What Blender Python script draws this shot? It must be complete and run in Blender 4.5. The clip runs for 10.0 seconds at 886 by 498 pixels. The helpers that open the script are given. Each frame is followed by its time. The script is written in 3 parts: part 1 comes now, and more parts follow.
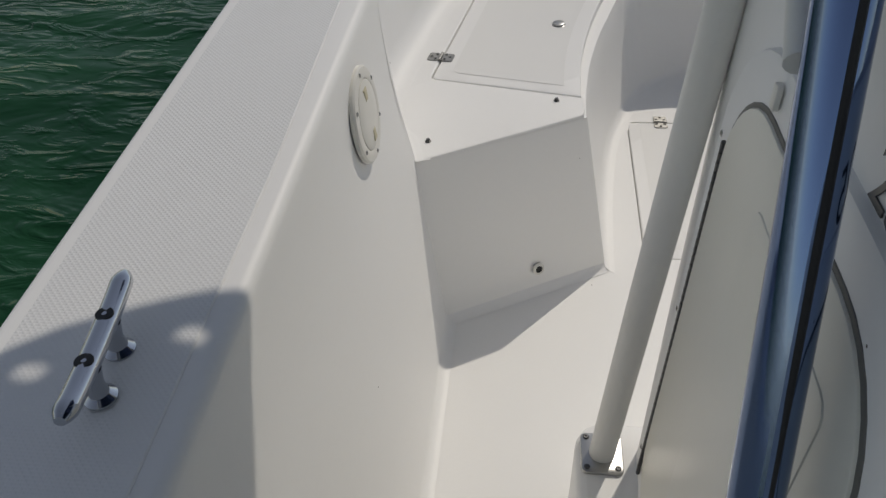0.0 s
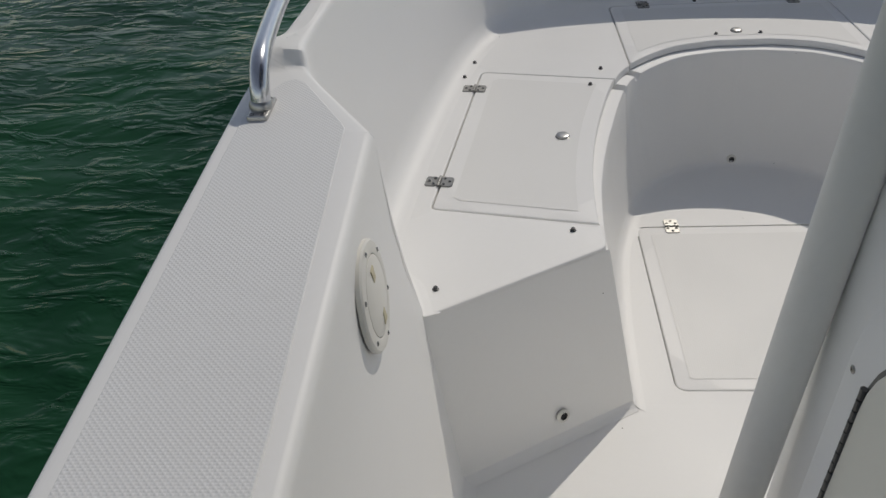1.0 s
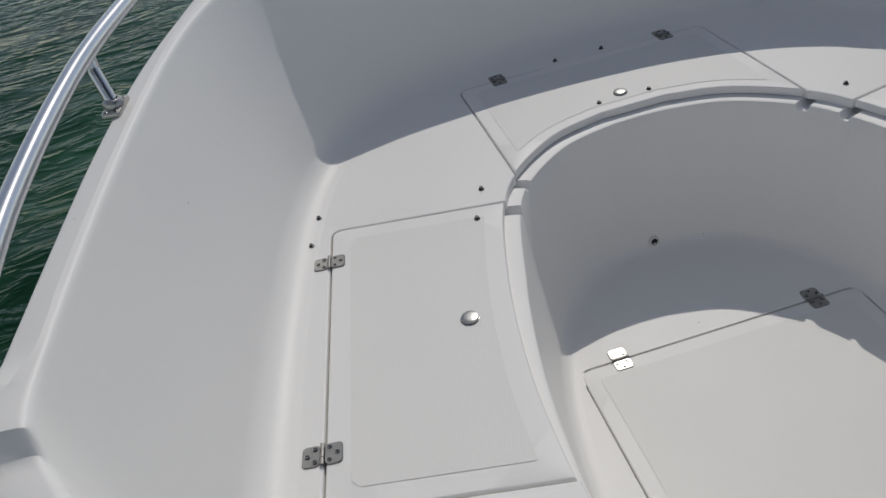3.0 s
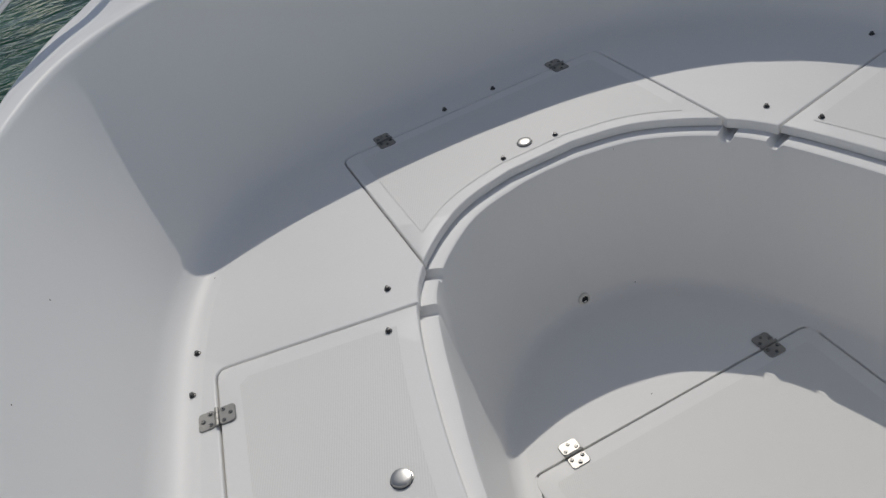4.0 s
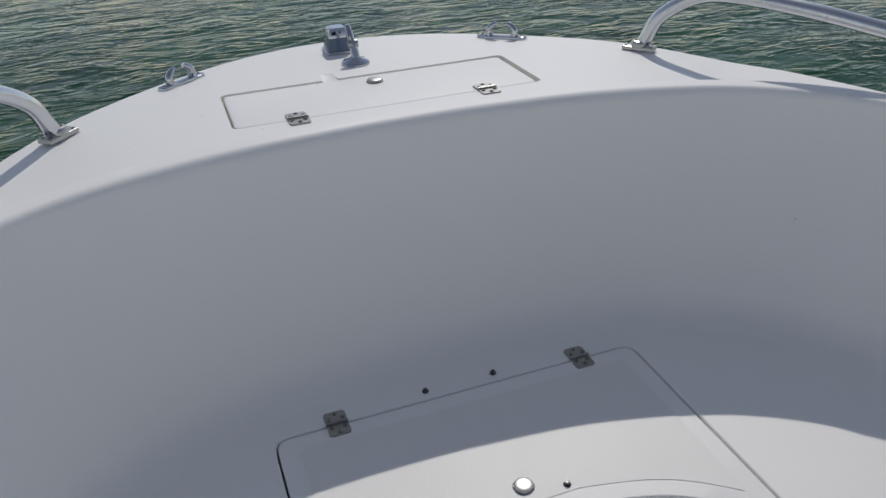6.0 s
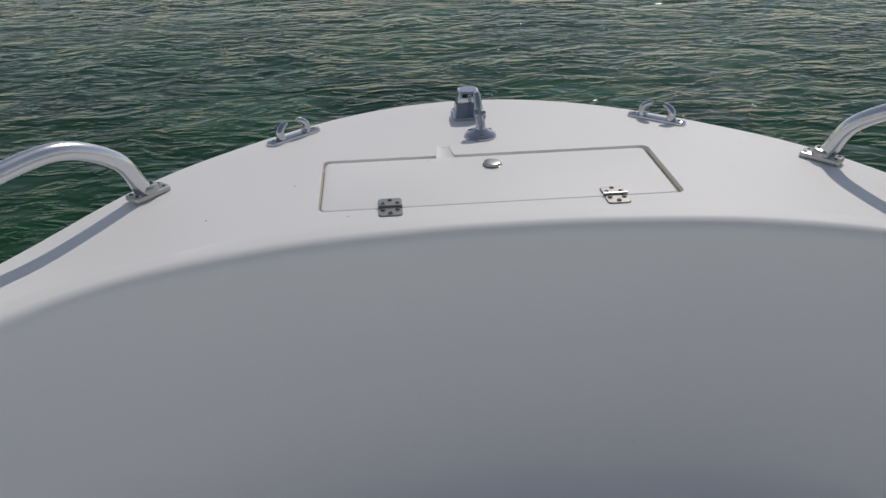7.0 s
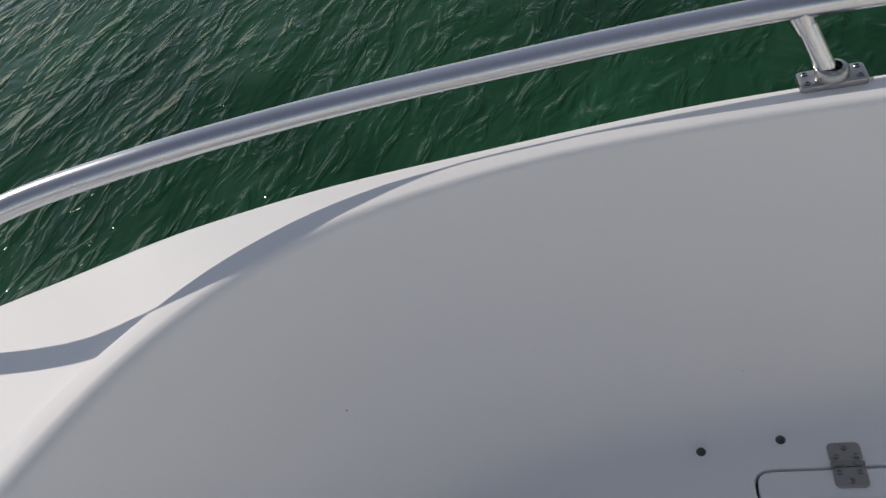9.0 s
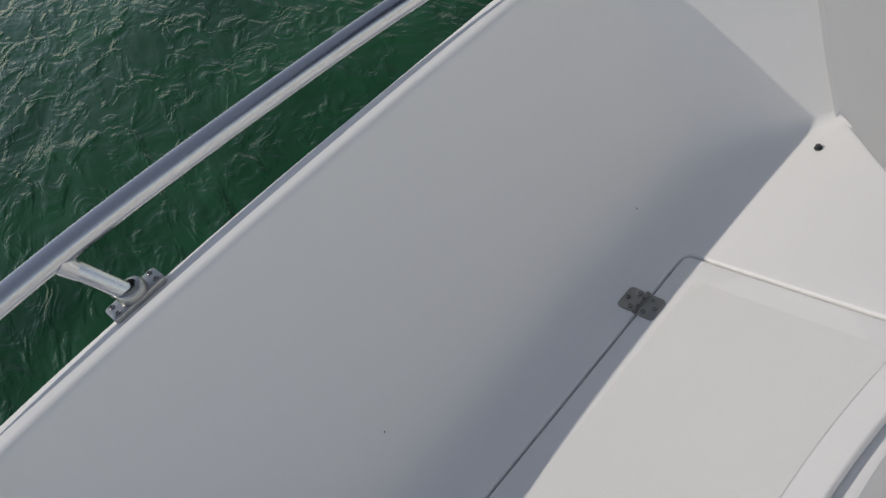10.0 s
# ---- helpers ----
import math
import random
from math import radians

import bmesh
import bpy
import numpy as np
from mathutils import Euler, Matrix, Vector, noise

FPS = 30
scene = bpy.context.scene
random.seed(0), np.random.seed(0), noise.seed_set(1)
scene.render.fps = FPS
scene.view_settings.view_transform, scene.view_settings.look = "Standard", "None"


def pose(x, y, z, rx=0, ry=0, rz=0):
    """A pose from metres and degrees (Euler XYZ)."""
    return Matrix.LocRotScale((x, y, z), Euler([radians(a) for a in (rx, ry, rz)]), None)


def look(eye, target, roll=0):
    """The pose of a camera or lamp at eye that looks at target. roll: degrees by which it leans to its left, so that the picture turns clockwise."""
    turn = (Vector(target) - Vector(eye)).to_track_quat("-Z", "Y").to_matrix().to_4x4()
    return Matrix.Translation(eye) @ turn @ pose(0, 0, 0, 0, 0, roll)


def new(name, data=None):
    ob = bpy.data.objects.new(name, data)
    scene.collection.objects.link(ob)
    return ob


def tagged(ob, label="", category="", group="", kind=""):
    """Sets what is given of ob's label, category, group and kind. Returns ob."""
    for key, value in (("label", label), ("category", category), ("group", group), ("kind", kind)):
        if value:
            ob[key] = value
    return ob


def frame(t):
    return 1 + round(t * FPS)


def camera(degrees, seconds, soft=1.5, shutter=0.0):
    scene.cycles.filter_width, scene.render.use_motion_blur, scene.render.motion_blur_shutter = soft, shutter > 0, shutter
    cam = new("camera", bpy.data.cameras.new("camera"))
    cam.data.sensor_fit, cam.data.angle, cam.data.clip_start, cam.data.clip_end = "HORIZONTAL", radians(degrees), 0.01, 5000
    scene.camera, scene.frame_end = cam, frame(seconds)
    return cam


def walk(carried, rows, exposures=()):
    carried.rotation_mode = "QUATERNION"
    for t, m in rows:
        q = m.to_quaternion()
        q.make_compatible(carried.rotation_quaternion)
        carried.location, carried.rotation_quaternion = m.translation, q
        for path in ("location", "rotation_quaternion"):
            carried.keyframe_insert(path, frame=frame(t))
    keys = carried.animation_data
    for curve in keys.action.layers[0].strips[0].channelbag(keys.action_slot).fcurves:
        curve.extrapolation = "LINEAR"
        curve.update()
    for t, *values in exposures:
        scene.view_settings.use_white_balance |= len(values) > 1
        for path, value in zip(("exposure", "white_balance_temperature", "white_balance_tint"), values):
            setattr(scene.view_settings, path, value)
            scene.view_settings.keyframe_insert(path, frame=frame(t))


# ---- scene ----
cam = camera(59.1, 10.0)
PATH = [
    (0, -0.744, -1.596, 1.479, 49.91, 1.82, 6.02),
    (0.5, -0.832, -1.493, 1.500, 53.02, 3.43, 4.78),
    (1, -0.841, -1.297, 1.513, 54.05, 3.20, 2.91),
    (1.5, -0.830, -1.123, 1.517, 54.82, 5.69, -1.40),
    (2, -0.856, -0.939, 1.517, 55.17, 7.97, -5.65),
    (2.5, -0.854, -0.771, 1.521, 55.20, 9.05, -8.27),
    (2.7, -0.841, -0.667, 1.514, 55.01, 9.27, -9.48),
    (3.8, -0.737, -0.201, 1.486, 50.55, 13.22, -25.49),
    (4, -0.705, -0.147, 1.509, 51.60, 13.02, -24.94),
    (4.5, -0.637, 0.015, 1.532, 54.56, 10.47, -26.22),
    (5, -0.578, 0.214, 1.515, 54.00, 7.61, -33.10),
    (5.5, -0.571, 0.368, 1.559, 57.39, 5.38, -32.49),
    (6, -0.454, 0.500, 1.556, 60.46, 2.39, -20.18),
    (6.2, -0.356, 0.559, 1.550, 61.73, 1.43, -15.75),
    (7.3, -0.196, 0.872, 1.676, 58.86, 2.37, -3.43),
    (7.5, -0.151, 0.960, 1.674, 57.22, 4.09, -5.07),
    (8, 0.084, 1.122, 1.642, 51.91, 7.06, -18.56),
    (8.5, 0.185, 1.167, 1.631, 48.69, 15.03, -47.80),
    (9, 0.284, 1.142, 1.648, 44.25, 16.50, -75.77),
    (9.2, 0.328, 1.081, 1.653, 42.22, 16.88, -84.89),
    (9.5, 0.468, 1.034, 1.620, 36.30, 15.27, -103.60),
    (9.6, 0.450, 1.014, 1.614, 37.36, 15.18, -108.43),
    (9.8, 0.383, 0.983, 1.568, 41.77, 17.14, -118.53),
    (10, 0.293, 0.922, 1.534, 43.70, 20.86, -127.20),
]

walk(cam, [(t, pose(x, y, z, rx, ry, rz)) for t, x, y, z, rx, ry, rz in PATH], [(0.0, -0.80, 7300, 11), (2.5, -0.84, 6950, 11), (4.0, -0.78, 6950, 11), (5.0, -0.56, 7100, 12), (6.0, -0.66, 6850, 12), (7.5, -0.78, 7200, 13), (8.0, -0.84, 7200, 13), (8.5, -0.79, 7200, 14), (9.5, -0.30, 7300, 14), (10.0, -0.50, 7150, 12)])

# ---- light ----
SUN = Vector((0.43, 0.87, 1.0)).normalized()
world = bpy.data.worlds.new("sky")
scene.world = world
world.use_nodes = True
wn = world.node_tree.nodes
sky = wn.new("ShaderNodeTexSky")
sky.sky_type = "NISHITA"
sky.sun_disc = False
sky.sun_elevation = math.asin(SUN.z)
sky.sun_rotation = math.atan2(SUN.x, SUN.y)
sky.air_density = 0.9
sky.dust_density = 0.0
sky.ozone_density = 2.0
wn["Background"].inputs["Strength"].default_value = 0.148
haze = wn.new("ShaderNodeHueSaturation")
haze.inputs["Saturation"].default_value = 0.66
world.node_tree.links.new(sky.outputs["Color"], haze.inputs["Color"])
world.node_tree.links.new(haze.outputs["Color"], wn["Background"].inputs["Color"])
sun_data = bpy.data.lights.new("sun", "SUN")
sun_data.energy = 2.65
sun_data.angle = radians(0.53)
sun_data.color = (1.0, 0.99, 0.965)
sun = new("sun", sun_data)
sun.matrix_world = look(tuple(SUN * 30), (0, 0, 0))


# ---- materials ----
def material(name, color, rough=0.4, metal=0.0, vary=0.06, grain=60.0, bump=0.02, blotch=3.0, coat=0.0):
    """A surface with fine grain, broad blotches and faint relief."""
    m = bpy.data.materials.new(name)
    m.use_nodes = True
    nt = m.node_tree
    b = nt.nodes["Principled BSDF"]
    tc = nt.nodes.new("ShaderNodeTexCoord")
    n1, n2 = nt.nodes.new("ShaderNodeTexNoise"), nt.nodes.new("ShaderNodeTexNoise")
    n1.inputs["Scale"].default_value, n2.inputs["Scale"].default_value = grain, blotch
    n1.inputs["Detail"].default_value, n2.inputs["Detail"].default_value = 4, 5
    for n in (n1, n2):
        nt.links.new(tc.outputs["Object"], n.inputs["Vector"])
    mix = nt.nodes.new("ShaderNodeMix")
    mix.data_type = "RGBA"
    mix.inputs["A"].default_value = (*[c * (1 - vary) for c in color], 1)
    mix.inputs["B"].default_value = (*[min(1, c * (1 + vary)) for c in color], 1)
    add = nt.nodes.new("ShaderNodeMath")
    add.operation = "MULTIPLY_ADD"
    nt.links.new(n1.outputs["Fac"], add.inputs[0])
    add.inputs[1].default_value = 0.35
    sub = nt.nodes.new("ShaderNodeMath")
    sub.operation = "MULTIPLY"
    nt.links.new(n2.outputs["Fac"], sub.inputs[0])
    sub.inputs[1].default_value = 0.65
    nt.links.new(sub.outputs[0], add.inputs[2])
    nt.links.new(add.outputs[0], mix.inputs["Factor"])
    nt.links.new(mix.outputs["Result"], b.inputs["Base Color"])
    rr = nt.nodes.new("ShaderNodeMapRange")
    rr.inputs["To Min"].default_value, rr.inputs["To Max"].default_value = max(0.02, rough - 0.08), rough + 0.1
    nt.links.new(n2.outputs["Fac"], rr.inputs["Value"])
    nt.links.new(rr.outputs["Result"], b.inputs["Roughness"])
    b.inputs["Metallic"].default_value = metal
    b.inputs["Coat Weight"].default_value = coat
    bp = nt.nodes.new("ShaderNodeBump")
    bp.inputs["Strength"].default_value, bp.inputs["Distance"].default_value = bump, 0.002
    nt.links.new(n1.outputs["Fac"], bp.inputs["Height"])
    nt.links.new(bp.outputs["Normal"], b.inputs["Normal"])
    return m


def tread(name, color, pitch, angle, depth, lines=False):
    """Moulded anti-slip gelcoat: small diamonds, or fine ribs."""
    m = material(name, color, 0.5, vary=0.04, grain=220.0, bump=0.08)
    nt = m.node_tree
    b = nt.nodes["Principled BSDF"]
    tc = nt.nodes["Texture Coordinate"]
    rot = nt.nodes.new("ShaderNodeVectorRotate")
    rot.rotation_type = "Z_AXIS"
    rot.inputs["Angle"].default_value = radians(angle)
    nt.links.new(tc.outputs["Object"], rot.inputs["Vector"])
    sep = nt.nodes.new("ShaderNodeSeparateXYZ")
    nt.links.new(rot.outputs["Vector"], sep.inputs["Vector"])

    def wave(socket):
        k = nt.nodes.new("ShaderNodeMath")
        k.operation = "MULTIPLY"
        k.inputs[1].default_value = 2 * math.pi / pitch
        nt.links.new(socket, k.inputs[0])
        s = nt.nodes.new("ShaderNodeMath")
        s.operation = "SINE"
        nt.links.new(k.outputs[0], s.inputs[0])
        return s.outputs[0]

    height = wave(sep.outputs["X"])
    if not lines:
        mul = nt.nodes.new("ShaderNodeMath")
        mul.operation = "MAXIMUM"
        nt.links.new(height, mul.inputs[0])
        nt.links.new(wave(sep.outputs["Y"]), mul.inputs[1])
        height = mul.outputs[0]
    bp = nt.nodes.new("ShaderNodeBump")
    bp.inputs["Strength"].default_value, bp.inputs["Distance"].default_value = 1.0, depth
    nt.links.new(height, bp.inputs["Height"])
    nt.links.new(nt.nodes["Bump"].outputs["Normal"], bp.inputs["Normal"])
    nt.links.new(bp.outputs["Normal"], b.inputs["Normal"])
    return m


def specked(m):
    """Sparse dark grit lying on a surface."""
    nt = m.node_tree
    tc = nt.nodes["Texture Coordinate"]
    vor = nt.nodes.new("ShaderNodeTexVoronoi")
    vor.inputs["Scale"].default_value = 11.0
    nt.links.new(tc.outputs["Object"], vor.inputs["Vector"])
    near = nt.nodes.new("ShaderNodeMath")
    near.operation = "LESS_THAN"
    near.inputs[1].default_value = 0.017
    nt.links.new(vor.outputs["Distance"], near.inputs[0])
    old = m.node_tree.nodes["Principled BSDF"].inputs["Base Color"].links[0].from_socket
    mix = nt.nodes.new("ShaderNodeMix")
    mix.data_type = "RGBA"
    mix.inputs["B"].default_value = (0.12, 0.10, 0.08, 1)
    nt.links.new(near.outputs[0], mix.inputs["Factor"])
    nt.links.new(old, mix.inputs["A"])
    nt.links.new(mix.outputs["Result"], nt.nodes["Principled BSDF"].inputs["Base Color"])
    return m


WHITE = (0.89, 0.88, 0.855)
GEL = specked(material("white_gelcoat", WHITE, 0.5, vary=0.03, grain=90, bump=0.04, blotch=2.2))
GEL_DECK = specked(material("deck_gelcoat", (0.885, 0.875, 0.85), 0.5, vary=0.035, grain=140, bump=0.06, blotch=4))
DIAMOND = tread("diamond_tread_gelcoat", (0.82, 0.815, 0.80), 0.0058, 45, 0.00021)
RIBBED = tread("ribbed_tread_gelcoat", (0.83, 0.82, 0.79), 0.0045, 20, 0.00006, True)
CREAM = material("cream_plastic", (0.79, 0.77, 0.68), 0.35, vary=0.04, grain=70, blotch=5)
PLATE_MAT = material("off_white_plastic", (0.76, 0.74, 0.68), 0.38, vary=0.03)
STEEL = material("stainless_steel", (0.46, 0.455, 0.44), 0.32, 1.0, vary=0.08, grain=200, bump=0.05)
CHROME = material("chrome", (0.50, 0.515, 0.545), 0.07, 1.0, vary=0.04, grain=30, bump=0.01)
ALU = material("anodised_aluminium", (0.66, 0.67, 0.69), 0.23, 1.0, vary=0.05, grain=160, bump=0.04)
ALU_MATT = material("white_powder_coat", (0.78, 0.765, 0.72), 0.4, vary=0.08, grain=40, blotch=8)
# polished metal leg: the dark blue it mirrors is put into its base colour
POLISHED_LEG = material("polished_tube_blue_reflection", (0.15, 0.215, 0.36), 0.05, 1.0, vary=0.06, grain=40, bump=0.01)
HINGE = material("brushed_hinge_steel", (0.31, 0.305, 0.29), 0.36, 1.0, vary=0.12, grain=220, bump=0.06)
SATIN = material("satin_steel", (0.38, 0.38, 0.375), 0.34, 1.0, vary=0.1, grain=180, bump=0.05)
RUBBER = material("grey_rubber", (0.16, 0.155, 0.14), 0.6, vary=0.2)
SCREW = material("worn_steel_screw", (0.26, 0.255, 0.245), 0.25, 1.0, vary=0.25)
DARK = material("dark_oxidised_steel", (0.10, 0.10, 0.10), 0.35, 0.8, vary=0.2)
BLACK = material("matt_black", (0.015, 0.015, 0.016), 0.6, vary=0.2)
# gutter grime; the finger notches borrow it as their painted shade
GROOVE = material("gutter_grime_notch_shade", (0.60, 0.54, 0.37), 0.6, vary=0.25, grain=40, blotch=12)

WATER = bpy.data.materials.new("green_sea_water")
WATER.use_nodes = True
wt = WATER.node_tree
wb = wt.nodes["Principled BSDF"]
wb.inputs["Roughness"].default_value = 0.05
wb.inputs["IOR"].default_value = 1.333
wb.inputs["Specular Tint"].default_value = (0.60, 0.84, 1.0, 1)
wb.inputs["Specular IOR Level"].default_value = 0.10


def water_noise(scale, detail, distortion, squeeze, turn):
    """Noise drawn out across the wind."""
    mp = wt.nodes.new("ShaderNodeMapping")
    mp.inputs["Scale"].default_value = (squeeze[0], squeeze[1], 1.0)
    mp.inputs["Rotation"].default_value = (0, 0, turn)
    n = wt.nodes.new("ShaderNodeTexNoise")
    n.inputs["Scale"].default_value, n.inputs["Detail"].default_value = scale, detail
    n.inputs["Distortion"].default_value = distortion
    wt.links.new(wtc.outputs["Object"], mp.inputs["Vector"])
    wt.links.new(mp.outputs["Vector"], n.inputs["Vector"])
    return n.outputs["Fac"]


def crests(height, low, high):
    """Keep the tops of the waves and level the rest."""
    mr = wt.nodes.new("ShaderNodeMapRange")
    mr.interpolation_type = "SMOOTHSTEP"
    mr.inputs["From Min"].default_value, mr.inputs["From Max"].default_value = low, high
    wt.links.new(height, mr.inputs["Value"])
    return mr.outputs["Result"]


def water_bump(height, distance, below=None):
    bp = wt.nodes.new("ShaderNodeBump")
    bp.inputs["Strength"].default_value, bp.inputs["Distance"].default_value = 1.0, distance
    wt.links.new(height, bp.inputs["Height"])
    if below:
        wt.links.new(below, bp.inputs["Normal"])
    return bp.outputs["Normal"]


wtc = wt.nodes.new("ShaderNodeTexCoord")
ramp = wt.nodes.new("ShaderNodeValToRGB")
ramp.color_ramp.elements[0].position, ramp.color_ramp.elements[1].position = 0.32, 0.7
ramp.color_ramp.elements[0].color, ramp.color_ramp.elements[1].color = (0.006, 0.036, 0.017, 1), (0.017, 0.078, 0.036, 1)
wt.links.new(water_noise(0.8, 6, 0.4, (1, 1), 0.0), ramp.inputs["Fac"])
wt.links.new(ramp.outputs["Color"], wb.inputs["Base Color"])
swell = water_bump(water_noise(1.7, 3, 0.6, (0.8, 1.5), 0.25), 0.060)
chop = water_bump(crests(water_noise(5.0, 3.0, 0.9, (0.66, 1.45), 0.35), 0.42, 0.78), 0.013, swell)
wt.links.new(chop, wb.inputs["Normal"])


# ---- building helpers ----
ORIGIN = {}


def finish(bm, name, mat, sharp=0.6, smooth=True):
    bmesh.ops.recalc_face_normals(bm, faces=bm.faces)
    for f in bm.faces:
        f.smooth = smooth
    for e in bm.edges:
        if len(e.link_faces) == 2:
            a, b = sorted(f.calc_area() for f in e.link_faces)
            bend = e.calc_face_angle(0)
            if bend > sharp or (bend > 0.01 and b > 25 * a and b > 2e-4):
                e.smooth = False
    me = bpy.data.meshes.new(name)
    bm.to_mesh(me)
    bm.free()
    me.materials.append(mat)
    return me


def thing(name, place, label, category, group="", m=None):
    """An empty at the base of a thing."""
    e = new(name)
    e.empty_display_size = 0.05
    e.matrix_world = m if m is not None else Matrix.Translation(place)
    ORIGIN[e] = Vector(place) if m is None else None
    return tagged(e, label, category, group)


def part(name, bm, mat, parent, label="", m=None, sharp=0.6):
    """A mesh under a thing or a part. Without m its vertices are in the world; with m they are in its own frame."""
    if m is None:
        base = ORIGIN.get(parent) or Vector((0, 0, 0))
        bmesh.ops.translate(bm, vec=-base, verts=bm.verts)
    ob = new(name, finish(bm, name, mat, sharp))
    ob.parent = parent
    ORIGIN[ob] = ORIGIN.get(parent)
    if m is not None:
        ob.matrix_basis = m
    return tagged(ob, label)


def structure(name, bm, mat, label, category, sharp=0.6):
    ob = new(name, finish(bm, name, mat, sharp))
    return tagged(ob, label, category, kind="structure")


def loft(rows, closed=False, bm=None, skip=None):
    """Faces between rows of points."""
    bm = bm or bmesh.new()
    vs = [[bm.verts.new(p) for p in row] for row in rows]
    n = len(rows[0])
    for i in range(len(rows) - 1):
        for j in range(n if closed else n - 1):
            if skip and skip(i, j):
                continue
            k = (j + 1) % n
            bm.faces.new((vs[i][j], vs[i][k], vs[i + 1][k], vs[i + 1][j]))
    return bm


def smooth_path(points, per=8):
    """A Catmull-Rom curve through points of any dimension."""
    p = np.array(points, float)
    p = np.vstack([2 * p[0] - p[1], p, 2 * p[-1] - p[-2]])
    out = []
    for i in range(1, len(p) - 2):
        for s in np.arange(per) / per:
            a, b, c, d = p[i - 1], p[i], p[i + 1], p[i + 2]
            out.append(0.5 * (2 * b + (c - a) * s + (2 * a - 5 * b + 4 * c - d) * s**2 + (3 * b - a - 3 * c + d) * s**3))
    out.append(p[-2])
    return np.array(out)


def tube(path, r, n=14, bm=None, caps=True):
    """A round bar swept along a path."""
    p = [Vector(q) for q in path]
    rows, up = [], None
    for i, q in enumerate(p):
        d = (p[min(i + 1, len(p) - 1)] - p[max(i - 1, 0)]).normalized()
        if up is None:
            up = d.orthogonal().normalized()
        up = (up - d * up.dot(d)).normalized()
        side = d.cross(up)
        ri = r[i] if isinstance(r, (list, tuple)) else r
        rows.append([q + (up * math.cos(a) + side * math.sin(a)) * ri for a in np.linspace(0, 2 * math.pi, n, endpoint=False)])
    bm = loft(rows, True, bm)
    if caps:
        for row in (rows[0], rows[-1]):
            bm.faces.new([bm.verts.new(v) for v in row])
    bmesh.ops.remove_doubles(bm, verts=bm.verts, dist=1e-6)
    return bm


def lathe(profile, n=24, bm=None):
    """A turned body round z from (radius, height) pairs."""
    rows = [[(r * math.cos(a), r * math.sin(a), z) for a in np.linspace(0, 2 * math.pi, n, endpoint=False)] for r, z in profile]
    bm = loft(rows, True, bm)
    bmesh.ops.remove_doubles(bm, verts=bm.verts, dist=1e-6)
    return bm


def area(loop):
    return sum(a[0] * b[1] - b[0] * a[1] for a, b in zip(loop, loop[1:] + loop[:1])) / 2


def inset(loop, d):
    """The loop moved inwards by d (counter-clockwise loops)."""
    out = []
    n = len(loop)
    for i in range(n):
        a, b, c = Vector(loop[i - 1]).to_2d(), Vector(loop[i]).to_2d(), Vector(loop[(i + 1) % n]).to_2d()
        e1, e2 = (b - a).normalized(), (c - b).normalized()
        n1, n2 = Vector((-e1.y, e1.x)), Vector((-e2.y, e2.x))
        m = (n1 + n2)
        if m.length < 1e-6:
            m = n1
        m.normalize()
        k = max(0.45, m.dot(n1))
        out.append(tuple(b + m * (d / k)))
    return out


def field(loop, d):
    """A loop inside another, d away from it, with no folds."""
    fine = []
    for a, b in zip(loop, loop[1:] + loop[:1]):
        n = max(1, int(math.dist(a, b) / 0.02))
        fine += [tuple(Vector(a).lerp(Vector(b), k / n)) for k in range(n)]
    seg = [(Vector(a), Vector(b)) for a, b in zip(loop, loop[1:] + loop[:1])]

    def away(p):
        best = 9.0
        for a, b in seg:
            t = max(0, min(1, (p - a).dot(b - a) / max(1e-12, (b - a).length_squared)))
            best = min(best, (p - a.lerp(b, t)).length)
        return best

    return tidy([q for q in inset(fine, d) if away(Vector(q)) > 0.97 * d])


def tidy(loop, gap=0.0015):
    out = []
    for p in loop:
        p = (float(p[0]), float(p[1]))
        if not out or math.dist(p, out[-1]) > gap:
            out.append(p)
    if math.dist(out[0], out[-1]) < gap:
        out.pop()
    return out if area(out) > 0 else out[::-1]


def slab(loop, top, bottom, bevel=0.004, steps=2, bm=None):
    """A plate with a rounded upper edge. top and bottom are heights or functions of x, y."""
    loop = tidy(loop)
    zt = top if callable(top) else (lambda x, y: top)
    zb = bottom if callable(bottom) else (lambda x, y: bottom)
    rows = [[(x, y, zb(x, y)) for x, y in loop]]
    for k in range(steps + 1):
        a = k / steps * math.pi / 2
        ring = inset(loop, bevel * (1 - math.cos(a))) if k else loop
        rows.append([(x, y, zt(x, y) - bevel * (1 - math.sin(a))) for x, y in ring])
    bm = bm or bmesh.new()
    vs = [[bm.verts.new(p) for p in row] for row in rows]
    n = len(loop)
    for i in range(len(rows) - 1):
        for j in range(n):
            k = (j + 1) % n
            bm.faces.new((vs[i][j], vs[i][k], vs[i + 1][k], vs[i + 1][j]))
    for ring in (vs[-1], vs[0]):
        bmesh.ops.triangle_fill(bm, use_beauty=True, edges=[bm.edges.get((ring[j], ring[(j + 1) % n])) for j in range(n)])
    return bm


def round_rect(x0, y0, x1, y1, r, n=5):
    out = []
    for cx, cy, a0 in ((x1 - r, y1 - r, 0), (x0 + r, y1 - r, 90), (x0 + r, y0 + r, 180), (x1 - r, y0 + r, 270)):
        for k in range(n + 1):
            a = radians(a0 + 90 * k / n)
            out.append((cx + r * math.cos(a), cy + r * math.sin(a)))
    return out


